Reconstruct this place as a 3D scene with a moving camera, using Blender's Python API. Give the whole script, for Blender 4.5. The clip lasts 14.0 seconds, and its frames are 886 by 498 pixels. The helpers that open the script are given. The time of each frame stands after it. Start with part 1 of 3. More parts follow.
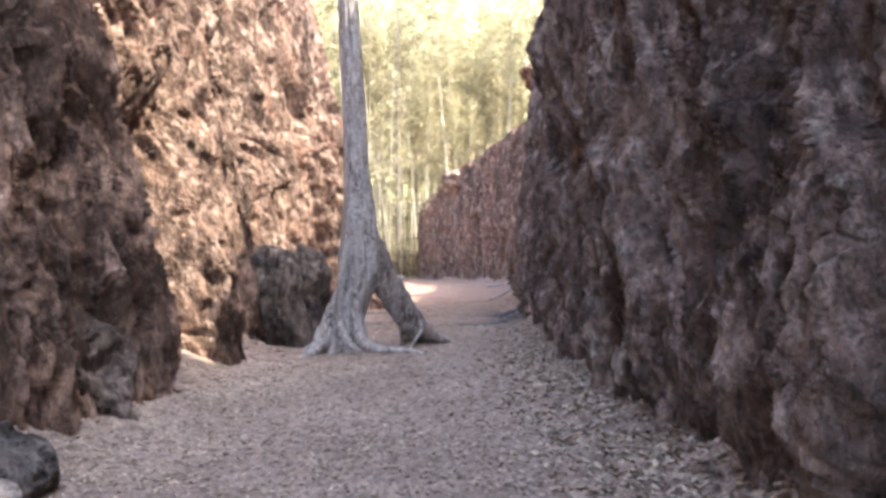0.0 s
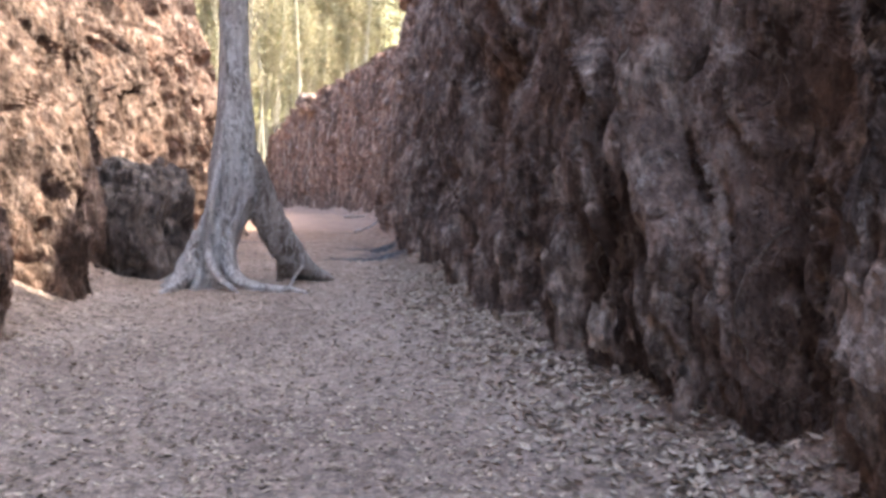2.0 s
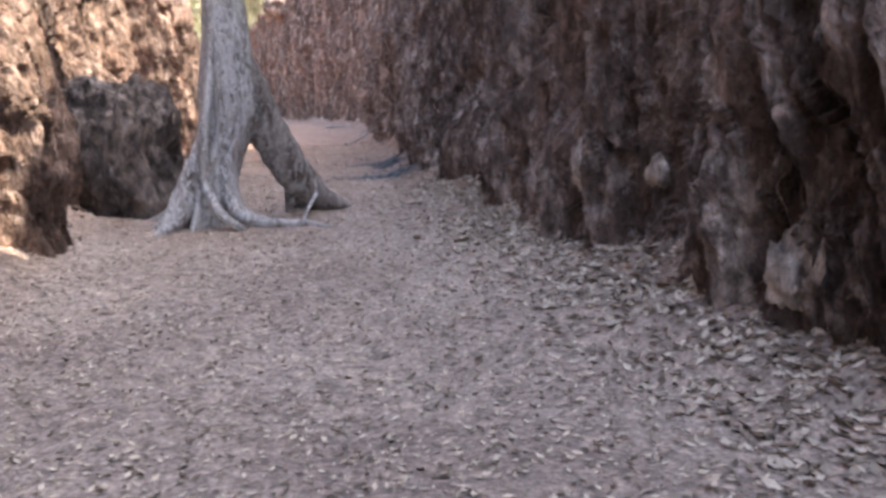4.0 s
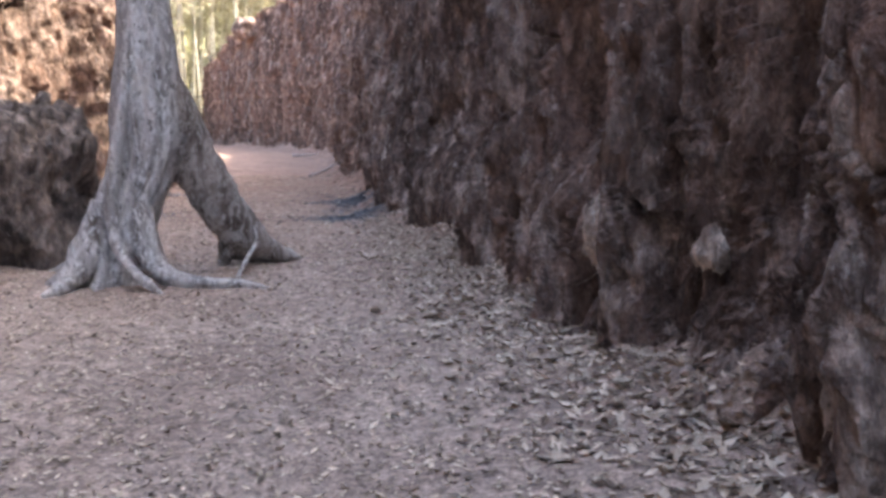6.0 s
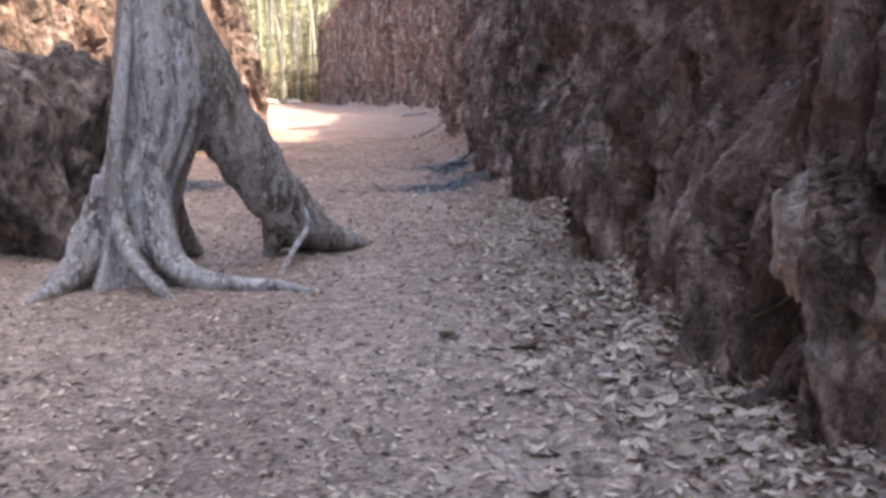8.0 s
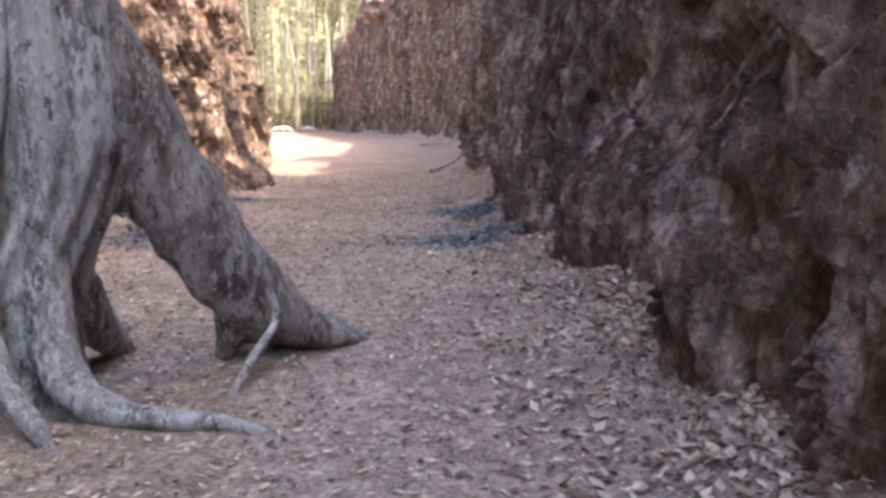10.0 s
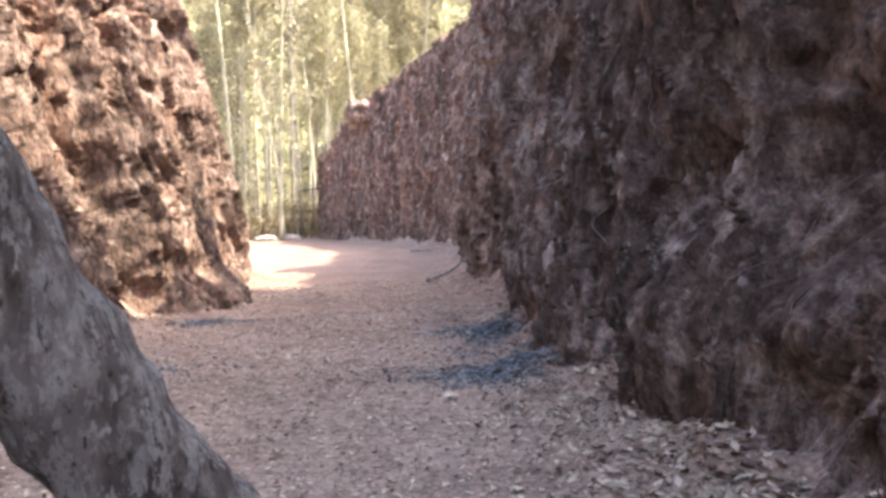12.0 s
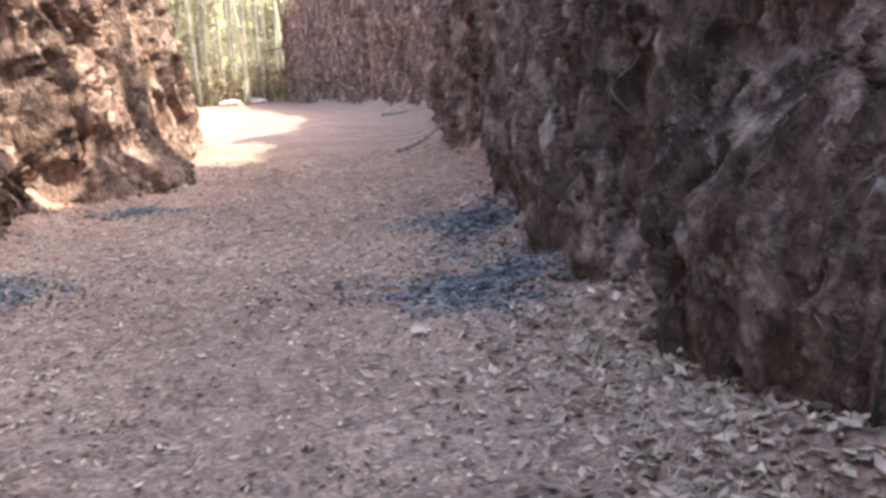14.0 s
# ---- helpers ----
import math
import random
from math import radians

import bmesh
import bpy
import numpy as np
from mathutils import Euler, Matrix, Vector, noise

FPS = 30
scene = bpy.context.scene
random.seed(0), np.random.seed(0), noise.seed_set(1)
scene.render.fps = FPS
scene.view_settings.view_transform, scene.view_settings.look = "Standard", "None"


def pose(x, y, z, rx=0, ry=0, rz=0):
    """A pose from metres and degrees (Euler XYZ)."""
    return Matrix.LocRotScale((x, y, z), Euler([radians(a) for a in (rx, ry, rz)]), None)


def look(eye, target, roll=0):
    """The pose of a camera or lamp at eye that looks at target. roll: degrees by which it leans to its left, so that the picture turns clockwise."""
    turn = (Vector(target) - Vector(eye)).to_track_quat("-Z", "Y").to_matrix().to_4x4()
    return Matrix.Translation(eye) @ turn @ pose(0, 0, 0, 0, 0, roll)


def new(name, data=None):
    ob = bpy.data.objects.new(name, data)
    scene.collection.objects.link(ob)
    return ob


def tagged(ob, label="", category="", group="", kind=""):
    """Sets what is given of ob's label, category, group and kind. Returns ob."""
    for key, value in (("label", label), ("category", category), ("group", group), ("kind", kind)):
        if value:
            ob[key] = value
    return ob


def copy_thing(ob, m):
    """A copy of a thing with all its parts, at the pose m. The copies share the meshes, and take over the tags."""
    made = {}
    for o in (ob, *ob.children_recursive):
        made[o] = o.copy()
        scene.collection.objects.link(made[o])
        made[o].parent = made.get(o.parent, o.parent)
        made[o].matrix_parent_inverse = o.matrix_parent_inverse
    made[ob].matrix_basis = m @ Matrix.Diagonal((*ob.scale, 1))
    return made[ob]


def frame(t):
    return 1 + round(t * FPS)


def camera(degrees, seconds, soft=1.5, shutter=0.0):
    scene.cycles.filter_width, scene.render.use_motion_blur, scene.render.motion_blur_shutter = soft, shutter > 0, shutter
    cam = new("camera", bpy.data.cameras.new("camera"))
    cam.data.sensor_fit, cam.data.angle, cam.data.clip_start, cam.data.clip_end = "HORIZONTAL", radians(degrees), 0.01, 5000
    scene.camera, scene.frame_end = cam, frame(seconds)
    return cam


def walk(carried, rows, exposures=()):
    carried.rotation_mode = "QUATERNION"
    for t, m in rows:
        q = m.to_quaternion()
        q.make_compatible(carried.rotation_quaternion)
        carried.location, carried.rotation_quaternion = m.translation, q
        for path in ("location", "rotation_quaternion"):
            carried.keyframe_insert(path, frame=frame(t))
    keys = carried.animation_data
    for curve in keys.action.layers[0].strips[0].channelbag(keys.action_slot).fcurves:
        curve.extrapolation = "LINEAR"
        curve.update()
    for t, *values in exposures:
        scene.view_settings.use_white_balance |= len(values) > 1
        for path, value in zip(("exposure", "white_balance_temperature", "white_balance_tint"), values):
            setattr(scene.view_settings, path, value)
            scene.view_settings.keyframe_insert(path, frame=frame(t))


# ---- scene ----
PATH = [
    (0, (0.546, 0.932, 1.475), (0.491, 2.931, 1.493), -1.6),
    (0.5, (0.412, 1.413, 1.469), (0.585, 3.404, 1.389), -0.8),
    (1, (0.248, 1.881, 1.451), (0.364, 3.877, 1.417), 0.2),
    (1.5, (0.02, 2.341, 1.452), (0.211, 4.323, 1.269), 1.9),
    (2, (-0.197, 2.792, 1.424), (0.099, 4.765, 1.293), 1.6),
    (2.5, (-0.443, 3.229, 1.452), (-0.242, 5.21, 1.269), 0.5),
    (5, (-0.714, 5.671, 1.496), (-0.289, 7.587, 1.115), -2.6),
    (5.5, (-0.461, 6.146, 1.52), (-0.034, 8.087, 1.296), -3.1),
    (6, (-0.295, 6.681, 1.512), (0.117, 8.618, 1.23), 0.2),
    (6.5, (-0.087, 7.11, 1.479), (0.349, 9.054, 1.312), 1.4),
    (7, (0.053, 7.684, 1.47), (0.367, 9.65, 1.282), 0.8),
    (7.5, (0.198, 8.228, 1.432), (0.468, 10.189, 1.15), -0.5),
    (8, (0.285, 8.812, 1.416), (0.429, 10.773, 1.046), -1.0),
    (8.5, (0.382, 9.269, 1.436), (0.574, 11.235, 1.126), -2.7),
    (9, (0.467, 9.797, 1.454), (0.62, 11.764, 1.128), 0.1),
    (11.3, (0.256, 12.329, 1.43), (0.305, 14.322, 1.275), -2.1),
    (11.5, (0.249, 12.494, 1.437), (0.288, 14.494, 1.402), -1.0),
    (12, (0.275, 12.988, 1.4), (0.42, 14.981, 1.314), -2.2),
    (12.5, (0.318, 13.48, 1.406), (0.439, 15.466, 1.209), -2.1),
    (13, (0.39, 13.976, 1.369), (0.626, 15.944, 1.102), -0.6),
    (13.5, (0.461, 14.44, 1.388), (0.629, 16.405, 1.058), -0.9),
    (14, (0.499, 14.866, 1.427), (0.673, 16.819, 1.033), -3.5),
]
cam = camera(52.0, 14.0, soft=3.3)
walk(cam, [(t, look(eye, target, roll)) for t, eye, target, roll in PATH])

# ---- world, sun, exposure ----
scene.view_settings.exposure = 3.05
SUN_ELEVATION, SUN_AZIMUTH = radians(58), radians(105)  # azimuth from +y towards +x
world = bpy.data.worlds.new("world")
scene.world = world
world.use_nodes = True
sky = world.node_tree.nodes.new("ShaderNodeTexSky")
sky.sky_type = "NISHITA"
sky.sun_disc = False
sky.sun_elevation, sky.sun_rotation = SUN_ELEVATION, SUN_AZIMUTH
sky.dust_density = 3.0
background = world.node_tree.nodes["Background"]
background.inputs["Strength"].default_value = 0.15
world.node_tree.links.new(sky.outputs[0], background.inputs["Color"])
sun_data = bpy.data.lights.new("sun", "SUN")
sun_data.energy, sun_data.angle, sun_data.color = 2.0, radians(0.6), (1.0, 0.9, 0.76)
sun = new("sun", sun_data)
sun_way = Vector((math.cos(SUN_ELEVATION) * math.sin(SUN_AZIMUTH), math.cos(SUN_ELEVATION) * math.cos(SUN_AZIMUTH), math.sin(SUN_ELEVATION)))
sun.matrix_world = look(sun_way * 60, (0, 0, 0))


# ---- noise on arrays ----
def lattice(ix, iy, iz, k):
    h = (ix * 374761393 + iy * 668265263 + iz * 2147483647 + k * 974634777) & 0xFFFFFFFF
    h = ((h ^ (h >> 13)) * 1274126177) & 0xFFFFFFFF
    h = h ^ (h >> 16)
    return (h & 0xFFFF) / 65535.0


def value_noise(p, k=0):
    """Smooth noise in -1..1 at an array of places."""
    i = np.floor(p).astype(np.int64)
    f = p - i
    f = f * f * f * (f * (f * 6 - 15) + 10)
    out = 0
    for a in (0, 1):
        wx = f[:, 0] if a else 1 - f[:, 0]
        for b in (0, 1):
            wy = f[:, 1] if b else 1 - f[:, 1]
            for c in (0, 1):
                wz = f[:, 2] if c else 1 - f[:, 2]
                out = out + wx * wy * wz * lattice(i[:, 0] + a, i[:, 1] + b, i[:, 2] + c, k)
    return out * 2 - 1


def fbm(p, octaves=4, k=0):
    out, size = 0, 1.0
    for n in range(octaves):
        out = out + size * value_noise(p * 2.03**n + 17.3 * n, k + n)
        size *= 0.5
    return out


def cells(p, k=0):
    """Distance to the nearest of scattered points, one to a cell."""
    i = np.floor(p).astype(np.int64)
    best = np.full(len(p), 9.0)
    for a in (-1, 0, 1):
        for b in (-1, 0, 1):
            for c in (-1, 0, 1):
                q = i + (a, b, c)
                spot = q + np.stack([lattice(q[:, 0], q[:, 1], q[:, 2], k + m) for m in (1, 2, 3)], 1)
                best = np.minimum(best, ((p - spot) ** 2).sum(1))
    return np.sqrt(best)


def facets(p, k=0):
    """Broken faces: every cell is a plane of its own height and tilt."""
    i = np.floor(p).astype(np.int64)
    total, out = np.full(len(p), 1e-12), np.zeros(len(p))
    for a in (-1, 0, 1):
        for b in (-1, 0, 1):
            for c in (-1, 0, 1):
                q = i + (a, b, c)
                away = p - q - np.stack([lattice(q[:, 0], q[:, 1], q[:, 2], k + m) for m in (1, 2, 3)], 1)
                weight = np.exp(-75 * (away**2).sum(1))
                tilt = [lattice(q[:, 0], q[:, 1], q[:, 2], k + m) * 2 - 1 for m in (4, 5, 6)]
                out = out + weight * (0.55 * tilt[0] + 1.1 * tilt[1] * away[:, 0] + 1.1 * tilt[2] * away[:, 2])
                total = total + weight
    return out / total


# ---- materials ----
def material(name, roughness=0.9):
    m = bpy.data.materials.new(name)
    m.use_nodes = True
    b = m.node_tree.nodes["Principled BSDF"]
    b.inputs["Roughness"].default_value = roughness
    b.inputs["Specular IOR Level"].default_value = 0.25
    return m, m.node_tree, b


def node(tree, kind, **values):
    n = tree.nodes.new(kind)
    for key, value in values.items():
        n.inputs[key].default_value = value
    return n


def noise_at(tree, where, scale, detail=5.0, rough=0.6, stretch=(1, 1, 1)):
    mapping = node(tree, "ShaderNodeMapping", Scale=stretch)
    tree.links.new(where, mapping.inputs["Vector"])
    n = node(tree, "ShaderNodeTexNoise", Scale=scale, Detail=detail, Roughness=rough)
    tree.links.new(mapping.outputs[0], n.inputs["Vector"])
    return n.outputs["Fac"]


def ramp(tree, fac, *stops):
    r = tree.nodes.new("ShaderNodeValToRGB")
    while len(r.color_ramp.elements) < len(stops):
        r.color_ramp.elements.new(0.5)
    for e, (at, colour) in zip(r.color_ramp.elements, stops):
        e.position = at
        e.color = (*colour, 1)
    tree.links.new(fac, r.inputs["Fac"])
    return r.outputs["Color"]


def blend(tree, fac, a, b, how="MIX"):
    m = tree.nodes.new("ShaderNodeMix")
    m.data_type, m.blend_type = "RGBA", how
    for sock, v in ((m.inputs[0], fac), (m.inputs[6], a), (m.inputs[7], b)):
        if isinstance(v, (int, float)):
            sock.default_value = v
        elif isinstance(v, tuple):
            sock.default_value = (*v, 1)
        else:
            tree.links.new(v, sock)
    return m.outputs[2]


def bump(tree, shader, height, strength, distance):
    b = node(tree, "ShaderNodeBump", Strength=strength, Distance=distance)
    tree.links.new(height, b.inputs["Height"])
    if shader.inputs["Normal"].is_linked:
        tree.links.new(shader.inputs["Normal"].links[0].from_socket, b.inputs["Normal"])
    tree.links.new(b.outputs[0], shader.inputs["Normal"])


def object_coords(tree):
    return tree.nodes.new("ShaderNodeTexCoord").outputs["Object"]


def rock_material(name, dark, mid, light, red, speckle, far_tint=None):
    m, t, b = material(name, 0.95)
    w = object_coords(t)
    # broad zones, then crumbly patches a hand wide, then grit
    zones = ramp(t, noise_at(t, w, 0.9, 5, 0.6, (1, 1, 0.4)), (0.35, dark), (0.55, mid), (0.75, red))
    crumb = node(t, "ShaderNodeTexVoronoi", Scale=6.5, Detail=3.0, Roughness=0.7, Randomness=1.0)
    warp = node(t, "ShaderNodeTexNoise", Scale=4.0, Detail=4.0)
    t.links.new(w, warp.inputs["Vector"])
    shifted = blend(t, 0.22, w, warp.outputs["Color"], "ADD")
    squeeze = node(t, "ShaderNodeMapping", Scale=(1, 1, 0.5))
    t.links.new(shifted, squeeze.inputs["Vector"])
    t.links.new(squeeze.outputs[0], crumb.inputs["Vector"])
    patches = ramp(t, noise_at(t, w, 3.4, 7, 0.66, (1, 1, 0.5)), (0.5, (0, 0, 0)), (0.66, (1, 1, 1)))
    base = blend(t, patches, zones, light)
    shade_of = t.nodes.new("ShaderNodeSeparateColor")
    t.links.new(crumb.outputs["Color"], shade_of.inputs[0])
    base = blend(t, 0.75, base, ramp(t, shade_of.outputs[0], (0.0, (0.45, 0.44, 0.43)), (0.6, (1.0, 1.0, 1.0)), (1.0, (1.7, 1.65, 1.6))), "MULTIPLY")
    fine = noise_at(t, w, 10.0, 6, 0.7, (1, 1, 0.5))
    base = blend(t, 0.8, base, ramp(t, fine, (0.36, (0.4, 0.39, 0.38)), (0.5, (0.95, 0.95, 0.95)), (0.64, (1.7, 1.65, 1.6))), "MULTIPLY")
    spots = ramp(t, noise_at(t, w, 6.5, 6, 0.72, (1, 1, 0.5)), (0.59, (0, 0, 0)), (0.68, (1, 1, 1)))
    base = blend(t, spots, base, speckle)
    # redder and darker far along y, partly against the extra sky light there
    if far_tint:
        split = t.nodes.new("ShaderNodeSeparateXYZ")
        t.links.new(w, split.inputs[0])
        span = node(t, "ShaderNodeMapRange")
        span.inputs["From Min"].default_value, span.inputs["From Max"].default_value = 24.0, 46.0
        t.links.new(split.outputs["Y"], span.inputs["Value"])
        base = blend(t, span.outputs[0], base, blend(t, 1.0, base, far_tint, "MULTIPLY"))
    t.links.new(base, b.inputs["Base Color"])
    bump(t, b, crumb.outputs["Distance"], 0.6, 0.06)
    bump(t, b, noise_at(t, w, 8.0, 6, 0.65, (1, 1, 0.5)), 1.0, 0.1)
    bump(t, b, noise_at(t, w, 30.0, 5, 0.65), 0.6, 0.012)
    return m


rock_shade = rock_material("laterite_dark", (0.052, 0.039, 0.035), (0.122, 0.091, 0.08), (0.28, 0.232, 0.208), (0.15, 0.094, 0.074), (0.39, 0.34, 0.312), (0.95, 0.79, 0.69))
rock_warm = rock_material("laterite_warm", (0.053, 0.037, 0.03), (0.148, 0.1, 0.078), (0.305, 0.225, 0.186), (0.206, 0.119, 0.085), (0.36, 0.277, 0.232))
rock_grey = rock_material("boulder_grey", (0.03, 0.028, 0.027), (0.075, 0.067, 0.062), (0.13, 0.12, 0.115), (0.09, 0.075, 0.065), (0.17, 0.155, 0.145))
rock_dark = rock_material("boulder_dark", (0.045, 0.036, 0.033), (0.095, 0.077, 0.068), (0.18, 0.15, 0.136), (0.12, 0.088, 0.072), (0.24, 0.21, 0.195))
rock_pale = rock_material("pale_stone", (0.2, 0.17, 0.15), (0.34, 0.3, 0.27), (0.45, 0.41, 0.37), (0.36, 0.3, 0.26), (0.5, 0.47, 0.43))


def ground_material():
    m, t, b = material("trodden_earth", 0.95)
    w = object_coords(t)
    base = ramp(t, noise_at(t, w, 0.7, 6, 0.6), (0.35, (0.272, 0.208, 0.176)), (0.65, (0.385, 0.304, 0.258)))
    base = blend(t, 0.85, base, ramp(t, noise_at(t, w, 9.0, 7, 0.7), (0.36, (0.55, 0.55, 0.55)), (0.5, (0.95, 0.95, 0.95)), (0.66, (1.45, 1.42, 1.38))), "MULTIPLY")
    base = blend(t, 0.9, base, ramp(t, noise_at(t, w, 34.0, 5, 0.7), (0.36, (0.5, 0.5, 0.5)), (0.5, (1.0, 1.0, 1.0)), (0.66, (1.6, 1.56, 1.5))), "MULTIPLY")
    # redder earth farther on, darkened too because open sky pales it there
    split = t.nodes.new("ShaderNodeSeparateXYZ")
    t.links.new(w, split.inputs[0])
    span = node(t, "ShaderNodeMapRange")
    span.inputs["From Min"].default_value, span.inputs["From Max"].default_value = 13.0, 27.0
    t.links.new(split.outputs["Y"], span.inputs["Value"])
    base = blend(t, span.outputs[0], base, blend(t, 1.0, base, (0.79, 0.65, 0.58), "MULTIPLY"))
    t.links.new(base, b.inputs["Base Color"])
    bump(t, b, noise_at(t, w, 14.0, 8, 0.7), 0.7, 0.03)
    return m


ground_mat = ground_material()


def bark_material(name, dark, light, patch):
    m, t, b = material(name, 0.75)
    w = object_coords(t)
    base = ramp(t, noise_at(t, w, 6.0, 8, 0.7, (1, 1, 0.16)), (0.36, dark), (0.56, light))
    base = blend(t, ramp(t, noise_at(t, w, 11.0, 8, 0.8, (1, 1, 0.45)), (0.5, (0, 0, 0)), (0.57, (1, 1, 1))), base, patch)
    base = blend(t, ramp(t, noise_at(t, w, 2.6, 5, 0.65, (1, 1, 0.35)), (0.5, (0, 0, 0)), (0.62, (0.75, 0.75, 0.75))), base, tuple(0.55 * a + 0.45 * c for a, c in zip(dark, light)))
    base = blend(t, ramp(t, noise_at(t, w, 30.0, 4, 0.6, (1, 1, 0.5)), (0.56, (0, 0, 0)), (0.62, (1, 1, 1))), base, patch)
    base = blend(t, ramp(t, noise_at(t, w, 17.0, 6, 0.8, (1, 1, 0.6)), (0.56, (0, 0, 0)), (0.62, (1, 1, 1))), base, dark)
    t.links.new(base, b.inputs["Base Color"])
    bump(t, b, noise_at(t, w, 12.0, 8, 0.72, (1, 1, 0.2)), 1.0, 0.08)
    bump(t, b, noise_at(t, w, 22.0, 5, 0.65, (1, 1, 0.7)), 1.0, 0.035)
    return m


bark = bark_material("bark_silver", (0.15, 0.122, 0.106), (0.68, 0.635, 0.61), (0.86, 0.835, 0.82))
bark_brown = bark_material("bark_brown", (0.12, 0.092, 0.076), (0.42, 0.355, 0.315), (0.62, 0.57, 0.53))
stem_mat = bark_material("stem_pale", (0.22, 0.19, 0.12), (0.45, 0.4, 0.28), (0.55, 0.5, 0.38))


def leaf_material(name, a, c, through_light=0.0, roughness=0.7):
    m, t, b = material(name, roughness)
    g = t.nodes.new("ShaderNodeNewGeometry")
    col = ramp(t, g.outputs["Random Per Island"], (0.0, a), (1.0, c))
    t.links.new(col, b.inputs["Base Color"])
    if through_light:
        tr = t.nodes.new("ShaderNodeBsdfTranslucent")
        t.links.new(col, tr.inputs["Color"])
        mix = node(t, "ShaderNodeMixShader", Fac=through_light)
        t.links.new(b.outputs[0], mix.inputs[1])
        t.links.new(tr.outputs[0], mix.inputs[2])
        t.links.new(mix.outputs[0], t.nodes["Material Output"].inputs["Surface"])
    return m


dry_leaves = leaf_material("dry_leaves", (0.1, 0.072, 0.052), (0.72, 0.59, 0.46))
brush_mat = leaf_material("dry_brush", (0.07, 0.055, 0.035), (0.4, 0.33, 0.2))
blue_chips = leaf_material("blue_grey_chips", (0.026, 0.029, 0.033), (0.29, 0.308, 0.335))
green_leaves = leaf_material("bamboo_leaves", (0.2, 0.205, 0.1), (0.56, 0.49, 0.34), 0.45)
dark_leaves = leaf_material("tree_leaves", (0.07, 0.11, 0.03), (0.2, 0.24, 0.07), 0.4)
drift_leaves = leaf_material("drift_leaves", (0.12, 0.085, 0.064), (0.68, 0.57, 0.46))
straw_mat = leaf_material("straw", (0.28, 0.2, 0.15), (0.52, 0.43, 0.35))


# ---- building helpers ----
def mesh_of(name, verts, faces, mat, smooth=False):
    me = bpy.data.meshes.new(name)
    me.from_pydata([tuple(map(float, v)) for v in verts], [], faces)
    me.materials.append(mat)
    if smooth:
        me.polygons.foreach_set("use_smooth", [True] * len(me.polygons))
    me.update()
    return me


def grid_mesh(name, places, mat, smooth=True):
    """A sheet through an array of rows x columns x 3 places."""
    r, c, _ = places.shape
    k = np.arange(r * c).reshape(r, c)
    quads = np.stack([k[:-1, :-1], k[:-1, 1:], k[1:, 1:], k[1:, :-1]], -1).reshape(-1, 4)
    me = bpy.data.meshes.new(name)
    me.vertices.add(r * c)
    me.vertices.foreach_set("co", places.reshape(-1))
    me.loops.add(quads.size)
    me.loops.foreach_set("vertex_index", quads.reshape(-1))
    me.polygons.add(len(quads))
    me.polygons.foreach_set("loop_start", np.arange(0, quads.size, 4))
    me.polygons.foreach_set("loop_total", np.full(len(quads), 4))
    me.polygons.foreach_set("use_smooth", np.full(len(quads), smooth))
    me.update(calc_edges=True)
    me.validate()
    me.materials.append(mat)
    return me


def part(name, me, parent, label=""):
    ob = new(name, me)
    ob.parent = parent
    return tagged(ob, label)


def tube(path, radii, sides=10, rough=0.0, k=0, squash=None):
    """Rings along a path; squash: for each ring (sideways, upright) factors. Verts and faces."""
    path = [Vector(p) for p in path]
    verts, faces = [], []
    for n, p in enumerate(path):
        d = (path[min(n + 1, len(path) - 1)] - path[max(n - 1, 0)]).normalized()
        a = d.cross(Vector((0, 0, 1)))
        a = a.normalized() if a.length > 0.05 else Vector((1, 0, 0))
        b = a.cross(d).normalized()
        sa, sb = squash[n] if squash else (1, 1)
        for j in range(sides):
            w = 2 * math.pi * j / sides
            r = radii[n] * (1 + rough * noise.noise(Vector((math.cos(w) * 1.5 + k, math.sin(w) * 1.5, n * 0.45))))
            verts.append(p + a * (r * sa * math.cos(w)) + b * (r * sb * math.sin(w)))
    for n in range(len(path) - 1):
        for j in range(sides):
            i, i2 = n * sides + j, n * sides + (j + 1) % sides
            faces.append((i, i2, i2 + sides, i + sides))
    faces.append(tuple(range(sides))[::-1])
    faces.append(tuple(range((len(path) - 1) * sides, len(path) * sides)))
    return verts, faces


def spline(points, n):
    """A smooth run of n + 1 places through the given ones (Catmull-Rom)."""
    p = [Vector(points[0])] + [Vector(q) for q in points] + [Vector(points[-1])]
    out = []
    for i in range(n + 1):
        u = i / n * (len(points) - 1)
        k = min(int(u), len(points) - 2)
        f = u - k
        a, b, c, d = p[k : k + 4]
        out.append(0.5 * (2 * b + (c - a) * f + (2 * a - 5 * b + 4 * c - d) * f * f + (3 * b - a - 3 * c + d) * f**3))
    return out


